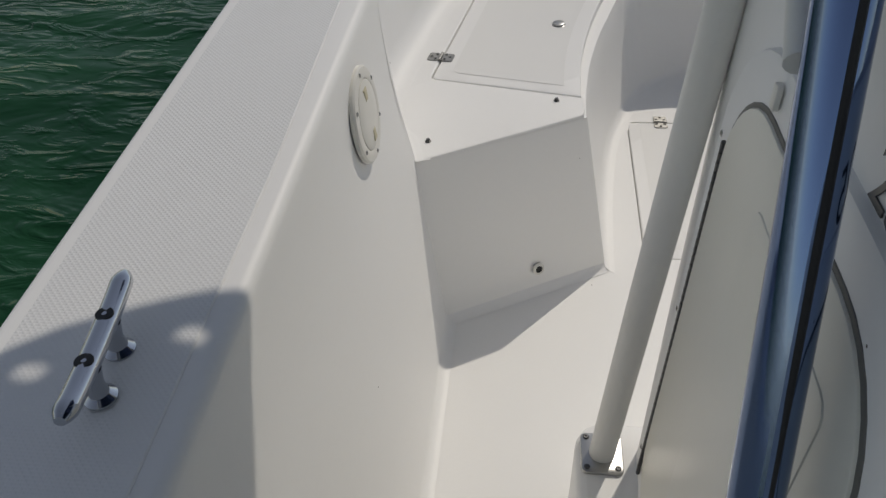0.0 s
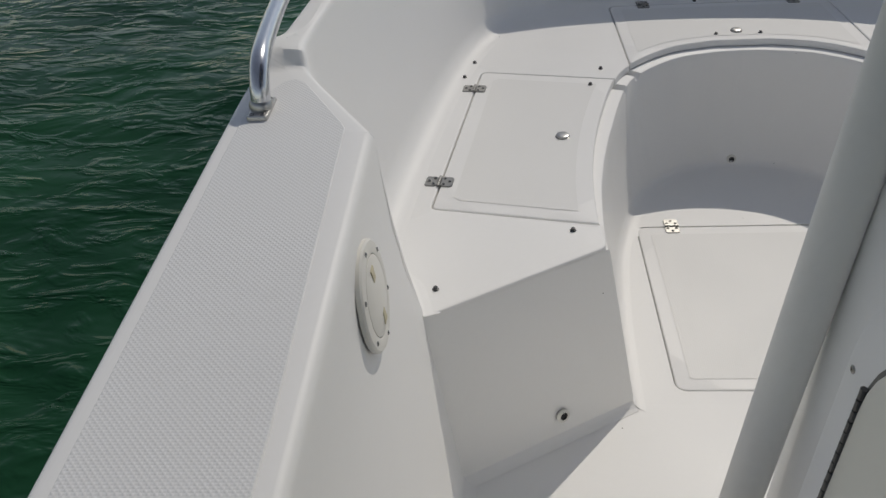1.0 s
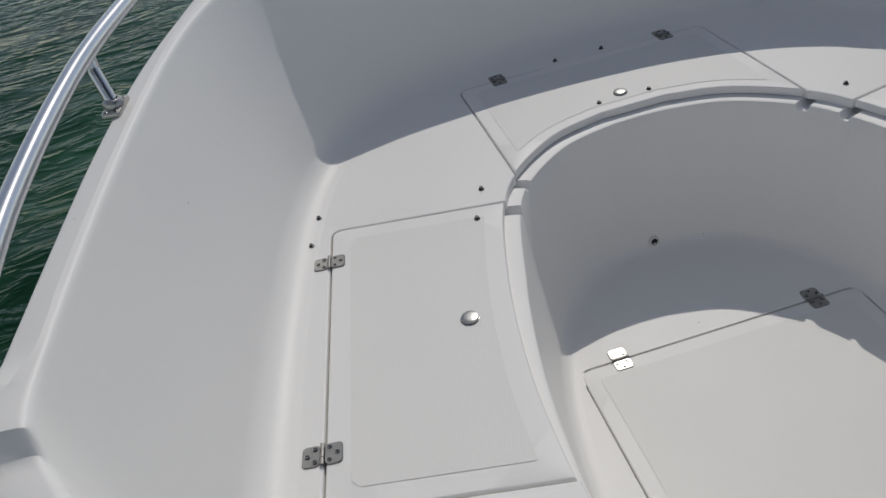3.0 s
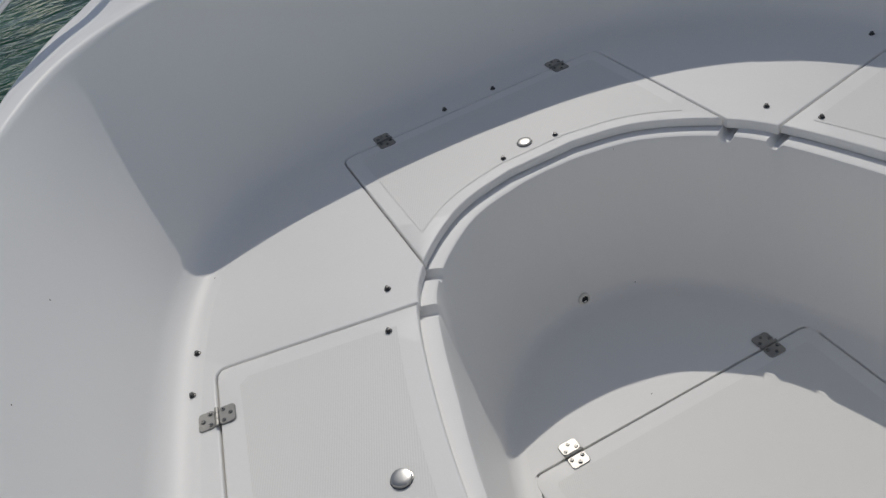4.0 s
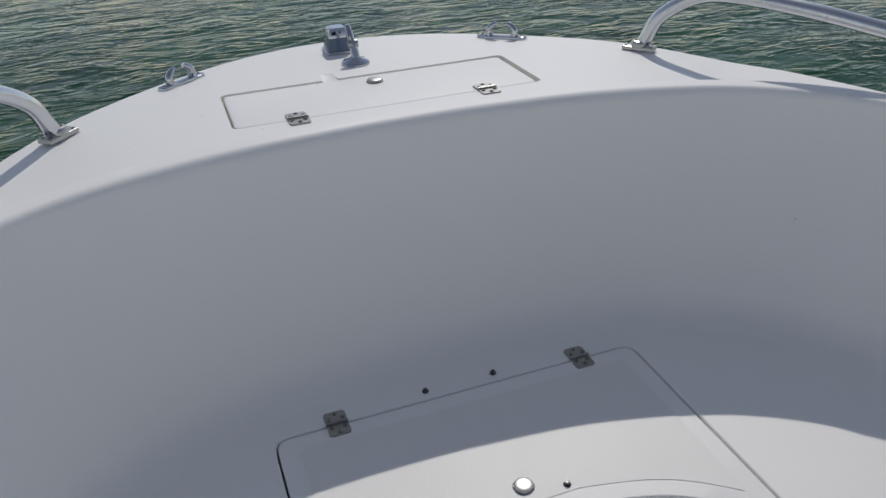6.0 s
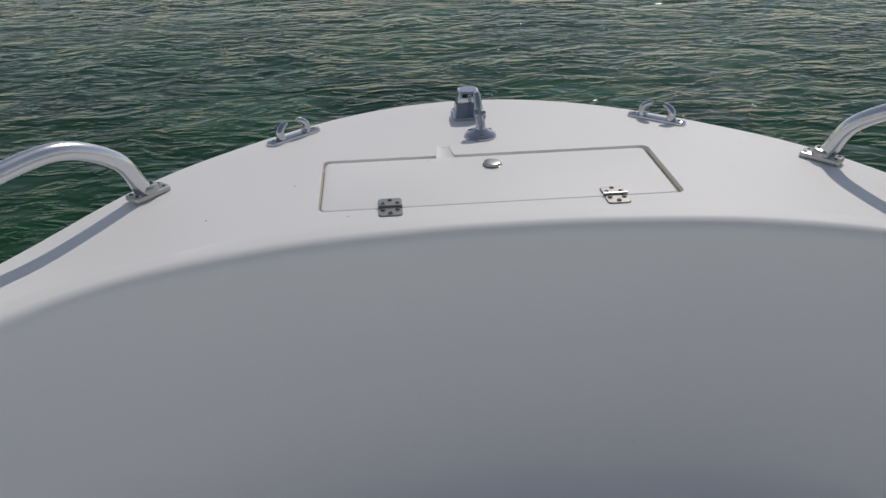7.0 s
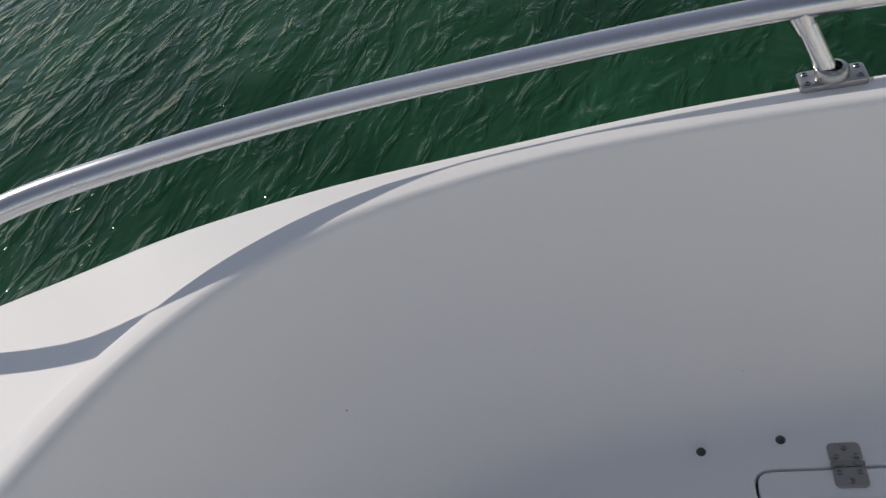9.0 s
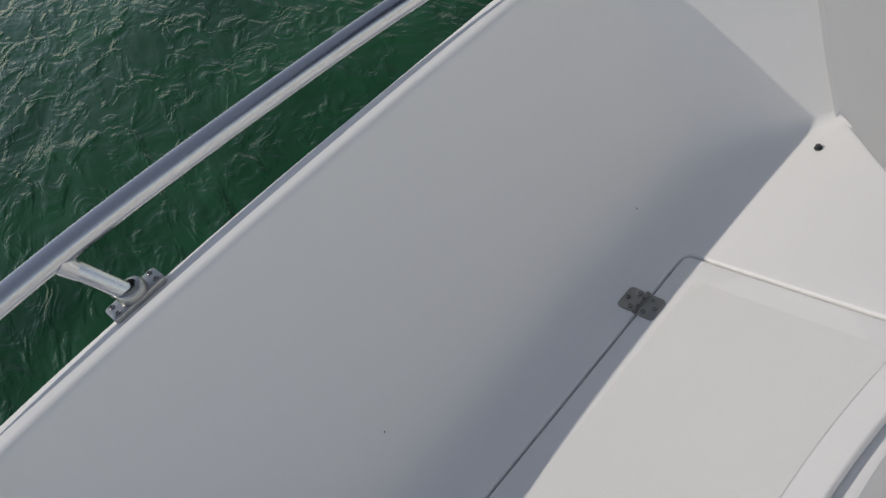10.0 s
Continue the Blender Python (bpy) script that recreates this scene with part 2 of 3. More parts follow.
def plate(loops, z, bm=None, depth=0.0):
    """A flat sheet with holes: the first loop is its rim. depth: how far the holes' sides go down."""
    bm = bm or bmesh.new()
    edges = []
    for n, loop in enumerate(loops):
        vs = [bm.verts.new((x, y, z)) for x, y in loop]
        edges += [bm.edges.new((a, b)) for a, b in zip(vs, vs[1:] + vs[:1])]
        if n and depth:
            lo = [bm.verts.new((x, y, z - depth)) for x, y in loop]
            for j in range(len(vs)):
                k = (j + 1) % len(vs)
                bm.faces.new((vs[j], vs[k], lo[k], lo[j]))
    bmesh.ops.triangle_fill(bm, use_beauty=True, edges=edges)
    return bm


def frame_to(place, normal, along=(0, 0, 1)):
    """A pose with z along the normal and y near along."""
    z = Vector(normal).normalized()
    x = Vector(along).cross(z)
    x = x.normalized() if x.length > 1e-4 else z.orthogonal().normalized()
    y = z.cross(x)
    return Matrix.Translation(place) @ Matrix((x, y, z)).transposed().to_4x4()


def mirrored(p):
    return (-p[0], *p[1:])


# ---- the hull's lines: inner foot, inner lip and outer edge of the bow, port half ----
def deck_z(y):
    if y < 0.3:
        s = min(1, max(0, (y - 0.15) / 0.032))
        return 0.905 + 0.036 * min(y, 0.12) + (0.030 * s * s * (3 - 2 * s))
    return min(0.985, 0.9393 + 0.0276 * (y - 0.3))


def flange(y):
    """How far the outer flange lies below the lip."""
    a, b = min(1, max(0, (1.972 - y) / 0.11)), min(1, max(0, (y - 0.22) / 0.12))
    return 0.021 * a * a * (3 - 2 * a) * b * b * (3 - 2 * b)


HALF = [
    (-1.0045, -0.088, -1.054, -0.112, -1.322, -0.112),
    (-1.065, 0.005, -1.125, 0.000, -1.322, 0.000),
    (-1.125, 0.088, -1.190, 0.105, -1.319, 0.105),
    (-1.152, 0.180, -1.226, 0.190, -1.312, 0.195),
    (-1.143, 0.300, -1.226, 0.310, -1.303, 0.310),
    (-1.112, 0.550, -1.206, 0.550, -1.281, 0.550),
    (-1.062, 0.870, -1.168, 0.870, -1.246, 0.870),
    (-1.000, 1.180, -1.114, 1.200, -1.190, 1.210),
    (-0.925, 1.420, -1.039, 1.474, -1.112, 1.509),
    (-0.810, 1.630, -0.913, 1.714, -1.020, 1.798),
    (-0.650, 1.780, -0.720, 1.876, -0.876, 2.086),
    (-0.440, 1.865, -0.450, 1.969, -0.632, 2.390),
    (-0.200, 1.902, -0.200, 2.003, -0.310, 2.640),
    (0.000, 1.912, 0.000, 2.011, 0.000, 2.720),
]
FULL = HALF + [(-a, b, -c, d, -e, f) for a, b, c, d, e, f in HALF[-2::-1]]
STATIONS = smooth_path(FULL, 8)
SEAT = 0.46


def bow_section(s):
    """Seat fillet, wall, rolled lip, deck, rounded outer edge and topside of one station."""
    fx, fy, lx, ly, ox, oy = s
    f, l, o = Vector((fx, fy)), Vector((lx, ly)), Vector((ox, oy))
    out = (l - f).normalized() if (l - f).length > 0.02 else (o - l).normalized()
    across = (o - l).normalized()
    zl, zo = deck_z(ly), deck_z(oy + 0.014 * min(1, max(0, (oy + 0.05) / 0.1)) * (oy < 0.4))
    pts = []
    r = 0.012 + 0.058 * min(1, max(0, (abs(ly + 0.112) + abs(abs(lx) - 1.054)) / 0.3))
    q = f - out * (r + 0.03)
    pts.append((q.x, q.y, SEAT - 0.002))
    q = f - out * (r + 0.012)
    pts.append((q.x, q.y, SEAT + 0.0003))
    for k in range(8):
        a = radians(90 * k / 7)
        q = f - out * (r * (1 - math.sin(a)))
        pts.append((q.x, q.y, SEAT + 0.0005 + r * (1 - math.cos(a))))
    gap = (o - l).length
    low = flange(ly)
    soft = min(1, max(0, (ly - 1.45) / 0.35))
    w, h = 0.016 + 0.010 * soft - 0.006 * min(1, low / 0.02), 0.016 + 0.014 * soft
    wide = min(1, max(0, (ly - 1.15) / 0.45))
    band = max(min(0.020 * wide + 0.008, 0.4 * gap) if ly > 0.4 else 0, min(0.030, 0.3 * gap) * (1 - 0.75 * min(1, low / 0.02)))
    for t in (0.3, 0.55, 0.8, 0.96, 1.0):
        q = f.lerp(l, t) + out * (0.010 * math.sin(math.pi * t))
        pts.append((q.x, q.y, SEAT + r + (zl - h - SEAT - r) * t))
    for a in (22, 45, 67, 90):
        q = l + across * (w * (1 - math.cos(radians(a))))
        pts.append((q.x, q.y, zl - h * (1 - math.sin(radians(a)))))
    q = l + across * (w + band)
    pts.append((q.x, q.y, zl + 0.002))
    q = l + across * (w + band + 0.006)
    pts.append((q.x, q.y, zl + 0.0022 - low))
    e = 0.010
    q = o - across * (e + 0.004)
    pts.append((q.x, q.y, zo + 0.0022 - low))
    zo -= low
    q = o - across * e
    pts.append((q.x, q.y, zo + 0.002))
    for a in (30, 60, 90):
        q = o - across * e * (1 - math.sin(radians(a)))
        pts.append((q.x, q.y, zo + 0.002 - e * (1 - math.cos(radians(a)))))
    for d, z in ((0.0, -0.05), (0.022, -0.055), (0.026, -0.075), (0.022, -0.095), (0.0, -0.1), (-0.05, -0.45), (-0.16, -1.0), (-0.3, -1.6)):
        q = o + across * d
        pts.append((q.x, q.y, zo + z))
    return pts


rows = [bow_section(s) for s in STATIONS]
DECK = 20
bow = [i for i, s in enumerate(STATIONS) if s[3] > 1.962]
b0, b1 = bow[0], bow[-1]
bm = loft(rows, skip=lambda i, j: j == DECK and b0 <= i < b1)
rim = [rows[i][DECK][:2] for i in range(b0, b1 + 1)] + [rows[i][DECK + 1][:2] for i in range(b1, b0 - 1, -1)]
LOCKER = round_rect(-0.357, 2.106, 0.360, 2.353, 0.016)
LOCKER[6:6] = [(-0.072, 2.353), (-0.079, 2.392), (-0.083, 2.397), (-0.101, 2.397), (-0.105, 2.392), (-0.112, 2.353)]
plate([rim, LOCKER], 0.9872, bm, 0.02)
bmesh.ops.remove_doubles(bm, verts=bm.verts, dist=1e-5)
structure("wall_bow", bm, GEL, "smooth white gelcoat bow liner with rolled gunwale lip and foredeck", "boat hull")

# ---- side decks and side walls aft of the seats ----
for side in (-1, 1):
    rows = []
    for y in [*np.linspace(-3.4, -0.2, 10), -0.112]:
        z = deck_z(y)
        f, l, o = 0.937, 1.054, 1.322
        pts = []
        for k in range(6):
            a = radians(90 * k / 5)
            pts.append((f - 0.03 * (1 - math.sin(a)), 0.001 + 0.03 * (1 - math.cos(a))))
        pts += [(1.000, 0.44)] + [(1.0045 + 0.0495 * t + 0.010 * math.sin(math.pi * t), 0.472 + (z - 0.016 - 0.472) * t) for t in (0, 0.3, 0.55, 0.8, 0.96, 1.0)]
        for a in (30, 60, 90):
            pts.append((l + 0.016 * (1 - math.cos(radians(a))), z - 0.016 * (1 - math.sin(radians(a)))))
        pts += [(l + 0.046, z + 0.002), (l + 0.052, z + 0.0022), (o - 0.014, z + 0.0022), (o - 0.010, z + 0.002)]
        for a in (30, 60, 90):
            pts.append((o - 0.010 * (1 - math.sin(radians(a))), z + 0.002 - 0.010 * (1 - math.cos(radians(a)))))
        pts += [(o, z - 0.05), (o + 0.022, z - 0.055), (o + 0.026, z - 0.075), (o + 0.022, z - 0.095), (o, z - 0.1), (o - 0.05, z - 0.45), (o - 0.16, z - 1.0), (o - 0.3, z - 1.6)]
        end = lambda zz: y + (0.012 + 0.026 * min(1, max(0, (z - 0.03 - zz) / 0.4)) if y > -0.15 and zz < z - 0.02 else 0)  # noqa: E731
        rows.append([(side * x, end(zz), zz) for x, zz in pts])
    bm = loft(rows)
    structure("wall_port" if side < 0 else "wall_starboard", bm, GEL, "white gelcoat cockpit side with broad flat gunwale", "boat hull")
    loop = [(-1.296, -3.3), (-1.088, -3.3), (-1.088, -0.75), (-1.104, -0.105), (-1.112, -0.085), (-1.205, 0.075), (-1.228, 0.095), (-1.250, 0.085), (-1.296, -0.01)]
    bm = slab([(side * -x, y) for x, y in loop], lambda x, y: deck_z(y) + 0.0040, lambda x, y: deck_z(y) - 0.004, 0.0015, 1)
    structure("tread_port" if side < 0 else "tread_starboard", bm, DIAMOND, "raised diamond-pattern anti-slip panel moulded into the white gunwale", "anti-slip panel")

# ---- cockpit sole, rising a little towards the bow ----
RISE = 0.026


def sole_z(y):
    return RISE * max(0.0, y - 0.1)


def raised(bm):
    for v in bm.verts:
        v.co.z += sole_z(v.co.y)
    return bm


SOLE_HATCH = round_rect(-0.396, 0.143, 0.392, 0.866, 0.03)
bm = raised(plate([[(-1.0, 0.1), (1.0, 0.1), (1.0, 1.35), (-1.0, 1.35)], SOLE_HATCH], 0.0, None, 0.03))
plate([[(-1.0, -3.4), (1.0, -3.4), (1.0, 0.1), (-1.0, 0.1)]], 0.0, bm)
bmesh.ops.remove_doubles(bm, verts=bm.verts, dist=1e-5)
structure("floor", bm, GEL_DECK, "white gelcoat cockpit sole with a hatch opening", "boat floor")
bm = raised(plate([[(-0.42, 0.12), (0.42, 0.12), (0.42, 0.9), (-0.42, 0.9)]], -0.028))
structure("floor_gutter", bm, GROOVE, "grimy drain gutter under the sole hatch", "gutter")
bm = plate([[(-0.38, 2.08), (0.38, 2.08), (0.38, 2.38), (-0.38, 2.38)]], 0.975)
structure("locker_gutter", bm, GROOVE, "yellowed gutter under the anchor locker lid", "gutter")

# ---- bow seating ----
INNER = [(-0.600, 0.158), (-0.603, 0.30), (-0.592, 0.50), (-0.552, 0.75), (-0.482, 1.02), (-0.410, 1.165), (-0.262, 1.297), (-0.112, 1.347), (0.0, 1.358)]
BASE = [(-0.520, 0.100), (-0.522, 0.28), (-0.508, 0.50), (-0.472, 0.75), (-0.392, 0.99), (-0.315, 1.110), (-0.197, 1.212), (-0.082, 1.249), (0.0, 1.256)]
inner = smooth_path(INNER, 26)
base = smooth_path(BASE, 26)


def along(y0, y1):
    """The seat's inner edge between two distances."""
    xs = lambda y: float(np.interp(y, inner[:, 1], inner[:, 0]))  # noqa: E731
    return [(xs(y0), y0)] + [tuple(p) for p in inner if y0 + 0.004 < p[1] < y1 - 0.004] + [(xs(y1), y1)]


def corner(a, b, c, r, n=4):
    """A rounded corner at b."""
    a, b, c = Vector(a), Vector(b), Vector(c)
    p, q = b + (a - b).normalized() * r, b + (c - b).normalized() * r
    return [tuple(p.lerp(b, t).lerp(b.lerp(q, t), t)) for t in np.linspace(0, 1, n + 1)]


H1, H2, H3, H4 = along(0.238, 0.239)[0], (-1.014, 0.322), (-0.897, 1.150), along(1.062, 1.063)[0]
inlet = [H1] + corner(H1, H2, H3, 0.02) + corner(H2, H3, H4, 0.03) + [H4]
B1 = along(1.166, 1.167)[0]
B2, B3 = (-0.412, 1.738), (0.0, 1.738)
bow_inlet = [B1] + corner(B1, B2, B3, 0.035) + [B3]
half = [(-1.004, -0.088)] + corner((-1.004, -0.088), (-0.600, 0.152), (-0.603, 0.2), 0.02) + along(0.175, 0.238)[:-1] + inlet + along(1.062, 1.166)[1:-1] + bow_inlet
outer = [(s[0], s[1]) for s in STATIONS]
seat_loop = half + [mirrored(p) for p in half[-2::-1]] + outer[-2:0:-1]
bm = slab(seat_loop, SEAT, 0.4362, 0.004, 3)
seat = thing("bow_bench", (0, 1.6, 0), "white gelcoat U-shaped bow bench moulding", "bench")
part("bench_top", bm, GEL_DECK, seat)


def well_section(i, sg):
    (tx, ty), (bx, by) = inner[i], base[i]
    y = ty
    w = 0.010 + 0.026 * min(1, max(0, (y - 0.2) / 0.6))
    cut = 0.018 * max(max(0, 1 - (abs(y - c) / 0.015) ** 4) for c in (1.056, 1.160))
    d = Vector((bx - tx, by - ty)).normalized()
    t = Vector((tx, ty))
    b = Vector((bx, by))
    pts = []
    q = t - d * 0.05
    pts.append((q.x, q.y, 0.436 - cut))
    for a in (0, 45, 90):
        e = t + d * (w - 0.008 + 0.008 * math.sin(radians(a)))
        pts.append((e.x, e.y, 0.436 - cut - 0.008 * (1 - math.cos(radians(a)))))
    top = t + d * w
    low = b - d * 0.0
    for s in (0.25, 0.5, 0.75, 1.0):
        q = top.lerp(low, s) - d * 0.012 * math.sin(math.pi * s)
        pts.append((q.x, q.y, 0.428 - cut + (0.035 + sole_z(by) - 0.428 + cut) * s))
    for a in (18, 36, 54, 72, 90):
        q = low + d * 0.035 * (1 - math.cos(radians(a)))
        pts.append((q.x, q.y, sole_z(q.y) + 0.0005 + 0.0345 * (1 - math.sin(radians(a)))))
    q = low + d * 0.045
    pts.append((q.x, q.y, sole_z(q.y) + 0.0003))
    q = low + d * 0.06
    pts.append((q.x, q.y, sole_z(q.y) - 0.002))
    return [(sg * p[0], p[1], p[2]) for p in pts]


rows = [well_section(i, 1) for i in range(len(inner))] + [well_section(i, -1) for i in range(len(inner) - 2, -1, -1)]
part("footwell_wall", loft(rows), GEL, seat, "curved white footwell wall with a narrow ledge")
for sg in (1, -1):
    rows = []
    for s in np.linspace(0, 1.012, 8):
        t = Vector((-1.02, -0.097)).lerp(Vector((-0.600, 0.150)), s)
        b = Vector((-0.958, -0.150)).lerp(Vector((-0.520, 0.100)), s)
        n = Vector((0.5, -0.86))
        pts = [(t.x, t.y, 0.452)]
        for q in (0.04, 0.35, 0.7, 1.0):
            e = t.lerp(b, q) + n * 0.002
            pts.append((e.x, e.y, 0.45 * (1 - q) + 0.03 * q))
        for a in (30, 60, 90):
            e = b + n * 0.03 * (1 - math.cos(radians(a)))
            pts.append((e.x, e.y, 0.001 + 0.03 * (1 - math.sin(radians(a)))))
        rows.append([(sg * p[0], p[1], p[2]) for p in pts])
    part("end_panel", loft(rows), GEL, seat, "sloping white end panel of the seat box")


# ---- fittings ----
def screw_mesh(r=0.004, h=0.002):
    bm = lathe([(r, 0), (r, h * 0.5), (r * 0.7, h), (r * 0.35, h), (r * 0.3, h * 0.4), (0, h * 0.4)], 10)
    return bm


def hinge(parent, place, across, z):
    """A butt hinge with two rounded leaves, a knuckle and six screws; across: the way over the seam."""
    a = math.atan2(across[1], across[0])
    o = ORIGIN[parent]
    m = Matrix.Translation((place[0] - o.x, place[1] - o.y, z - o.z)) @ Matrix.Rotation(a, 4, "Z")
    bm = slab(round_rect(0.004, -0.023, 0.0365, 0.023, 0.008, 4), 0.0036, 0.0, 0.0012, 1)
    slab(round_rect(-0.0365, -0.023, -0.004, 0.023, 0.008, 4), 0.0028, 0.0, 0.001, 1, bm)
    h = part("hinge", bm, HINGE, parent, "stainless steel butt hinge", m)
    ORIGIN[h] = None
    for y0, y1 in ((-0.023, -0.0085), (-0.0075, 0.0075), (0.0085, 0.023)):
        part("knuckle", tube([(0, y0, 0.0035), (0, y1, 0.0035)], 0.0042, 10), HINGE, h, "", Matrix())
    for x, y in ((0.013, -0.014), (0.013, 0.014), (0.027, 0.0), (-0.013, -0.014), (-0.013, 0.014), (-0.027, 0.0)):
        part("screw", screw_mesh(0.0046, 0.0022), SCREW, h, "", Matrix.Translation((x, y, 0.0034)))
    return h


def latch(parent, place, z):
    o = ORIGIN[parent]
    m = Matrix.Translation((place[0] - o.x, place[1] - o.y, z - o.z))
    ring = part("latch", lathe([(0.0185, 0), (0.0185, 0.0055), (0.0176, 0.0070), (0.015, 0.0078), (0.009, 0.0084), (0, 0.0086)], 32), SATIN, parent, "round domed steel latch", m)
    ORIGIN[ring] = None
    part("rim", lathe([(0.0205, 0), (0.0205, 0.0012), (0.019, 0.0018), (0.0186, 0.0018)], 32), SCREW, ring, "", Matrix())


def hatch(name, loop, top, thick, hinges, latch_at, label, tread_inset, group, mat=GEL_DECK):
    cx = sum(p[0] for p in loop) / len(loop)
    cy = sum(p[1] for p in loop) / len(loop)
    h = thing(name, (cx, cy, top - thick), label, "hatch", group)
    lp = tidy(loop)
    part("panel", slab(lp, top, top - thick, 0.004, 3), mat, h)
    if tread_inset:
        part("tread", plate([field(lp, tread_inset)], top + 0.0009), RIBBED, h, "fine ribbed anti-slip field")
    for place, across in hinges:
        hinge(h, place, across, top)
    latch(h, latch_at, top)
    return h


def shrink(loop, d):
    return field(tidy(loop), d)


side_hatch = inlet + along(0.238, 1.062)[::-1][1:-1]
for sg in (1, -1):
    loop = [(sg * x, y) for x, y in side_hatch]
    ac = Vector((H3[1] - H2[1], -(H3[0] - H2[0]))).normalized()
    hs = [((sg * -0.998, 0.449), (sg * ac.x, ac.y)), ((sg * -0.917, 1.016), (sg * ac.x, ac.y))]
    hatch("seat_hatch", shrink(loop, 0.0042), SEAT, 0.021, hs, (sg * -0.663, 0.682), "white side seat hatch lid with a curved inner edge", 0.045, "seat hatches")
bow_loop = bow_inlet + [mirrored(p) for p in bow_inlet[-2::-1]] + [mirrored(p) for p in along(1.166, 1.356)][1:-1] + along(1.166, 1.356)[::-1][1:-1]
hatch("seat_hatch", shrink(bow_loop, 0.0042), SEAT, 0.021, [((-0.28, 1.738), (0, 1)), ((0.28, 1.738), (0, 1))], (0.0, 1.437), "white bow seat hatch lid with a curved front edge", 0.04, "seat hatches")
lid = hatch("floor_hatch", shrink(SOLE_HATCH, 0.004), 0.0, 0.026, [((-0.279, 0.865), (0, 1)), ((0.271, 0.865), (0, 1))], (0.004, 0.231), "white rectangular hatch lid set flush in the cockpit sole", 0.04, "")
lid.matrix_world = Matrix.Translation((0, 0, sole_z(lid.location.y))) @ lid.matrix_world @ Matrix.Rotation(math.atan(RISE), 4, "X")
hatch("anchor_locker_hatch", round_rect(-0.352, 2.108, 0.347, 2.341, 0.014), 0.987, 0.011, [((-0.219, 2.108), (0, 1)), ((0.219, 2.108), (0, 1))], (0.003, 2.288), "white anchor locker lid set flush in the foredeck", 0, "")


def stud(place):
    t = thing("snap_stud", place, "small dark steel cushion snap stud on the white seat", "snap stud", "cushion snap studs")
    part("base", lathe([(0.0075, 0), (0.0075, 0.0015), (0.005, 0.003), (0, 0.003)], 14), DARK, t, "", Matrix())
    part("stud", lathe([(0.0045, 0.003), (0.005, 0.006), (0.004, 0.008), (0, 0.0085)], 14), DARK, t, "", Matrix())


for x, y in ((-0.982, 0.005), (-0.672, 0.218), (-0.506, 1.144), (-0.920, 1.224), (-0.552, 1.021), (-0.951, 1.107), (-0.076, 1.411), (-0.079, 1.763)):
    z = SEAT + (0.0007 if (x, y) in ((-0.552, 1.021),) else 0.0)
    stud((x, y, z))
    stud((-x, y, z))


def drain(place, normal):
    t = thing("drain_fitting", place, "round off-white drain fitting with a dark hole in the gelcoat", "drain", "", frame_to(place, normal))
    part("flange", lathe([(0.017, -0.004), (0.017, 0.001), (0.014, 0.003), (0.0102, 0.003), (0.0098, 0.0)], 24), PLATE_MAT, t, "", Matrix())
    # shallow black cup: the shade inside the drain hole, given as colour
    part("bore", lathe([(0.0099, 0.0022), (0.0090, -0.001), (0, -0.002)], 18), BLACK, t, "", Matrix())


drain((-0.697, -0.005, 0.073), (0.5, -0.84, 0.22))
drain((0.002, 1.247, 0.049), (0, -1, 0.2))

# inspection plate on the port cockpit side
wall_n = Vector((1, 0, 0.12)).normalized()
mt = frame_to((-1.0405, -0.370, 0.752), wall_n)
plate_thing = thing("inspection_plate", (0, 0, 0), "round off-white pry-out inspection plate screwed to the gelcoat side", "inspection plate", "", mt)
part("ring", lathe([(0.089, -0.003), (0.089, 0.004), (0.086, 0.007), (0.070, 0.009), (0.066, 0.0075), (0.066, 0.003)], 48), PLATE_MAT, plate_thing, "", Matrix())
part("cover", lathe([(0.065, 0.003), (0.0645, 0.008), (0.060, 0.0095), (0.030, 0.011), (0, 0.0115)], 48), PLATE_MAT, plate_thing, "", Matrix())
for a in range(0, 360, 60):
    part("screw", screw_mesh(0.004), SCREW, plate_thing, "", Matrix.Translation((0.078 * math.cos(radians(a + 90)), 0.078 * math.sin(radians(a + 90)), 0.0078)))
for sg in (1, -1):
    # thin raised slab whose darker colour stands in for the notch's shade
    bm = slab([(-0.007, 0), (0.007, 0), (0.009, 0.022), (-0.009, 0.022)], 0.001, -0.002, 0.001, 1)
    part("finger_notch", bm, GROOVE, plate_thing, "finger notch with its shade put into the colour", Matrix.Translation((0, sg * 0.030, 0.0112)) @ Matrix.Rotation(0 if sg > 0 else math.pi, 4, "Z"))

# cleat on the port gunwale
CX, CY = -1.162, -1.10
cz = deck_z(CY) + 0.0040
cl = thing("cleat", (0, 0, 0), "polished chrome horn cleat bolted to the gunwale", "cleat", "", Matrix.Translation((CX, CY, cz)) @ Matrix.Rotation(radians(7.3), 4, "Z"))
pth = smooth_path([(0, -0.101, 0.052), (0, -0.06, 0.047), (0, 0, 0.045), (0, 0.06, 0.047), (0, 0.101, 0.052)], 6)
rr = [0.004 + 0.0095 * min(1, (1 - abs(p[1]) / 0.102) * 7) ** 0.5 for p in pth]
bm = tube([tuple(p) for p in pth], rr, 18)
for v in bm.verts:
    v.co.x *= 0.92
    v.co.z = 0.048 + (v.co.z - 0.048) * 0.75
part("horn_bar", bm, CHROME, cl, "", Matrix())
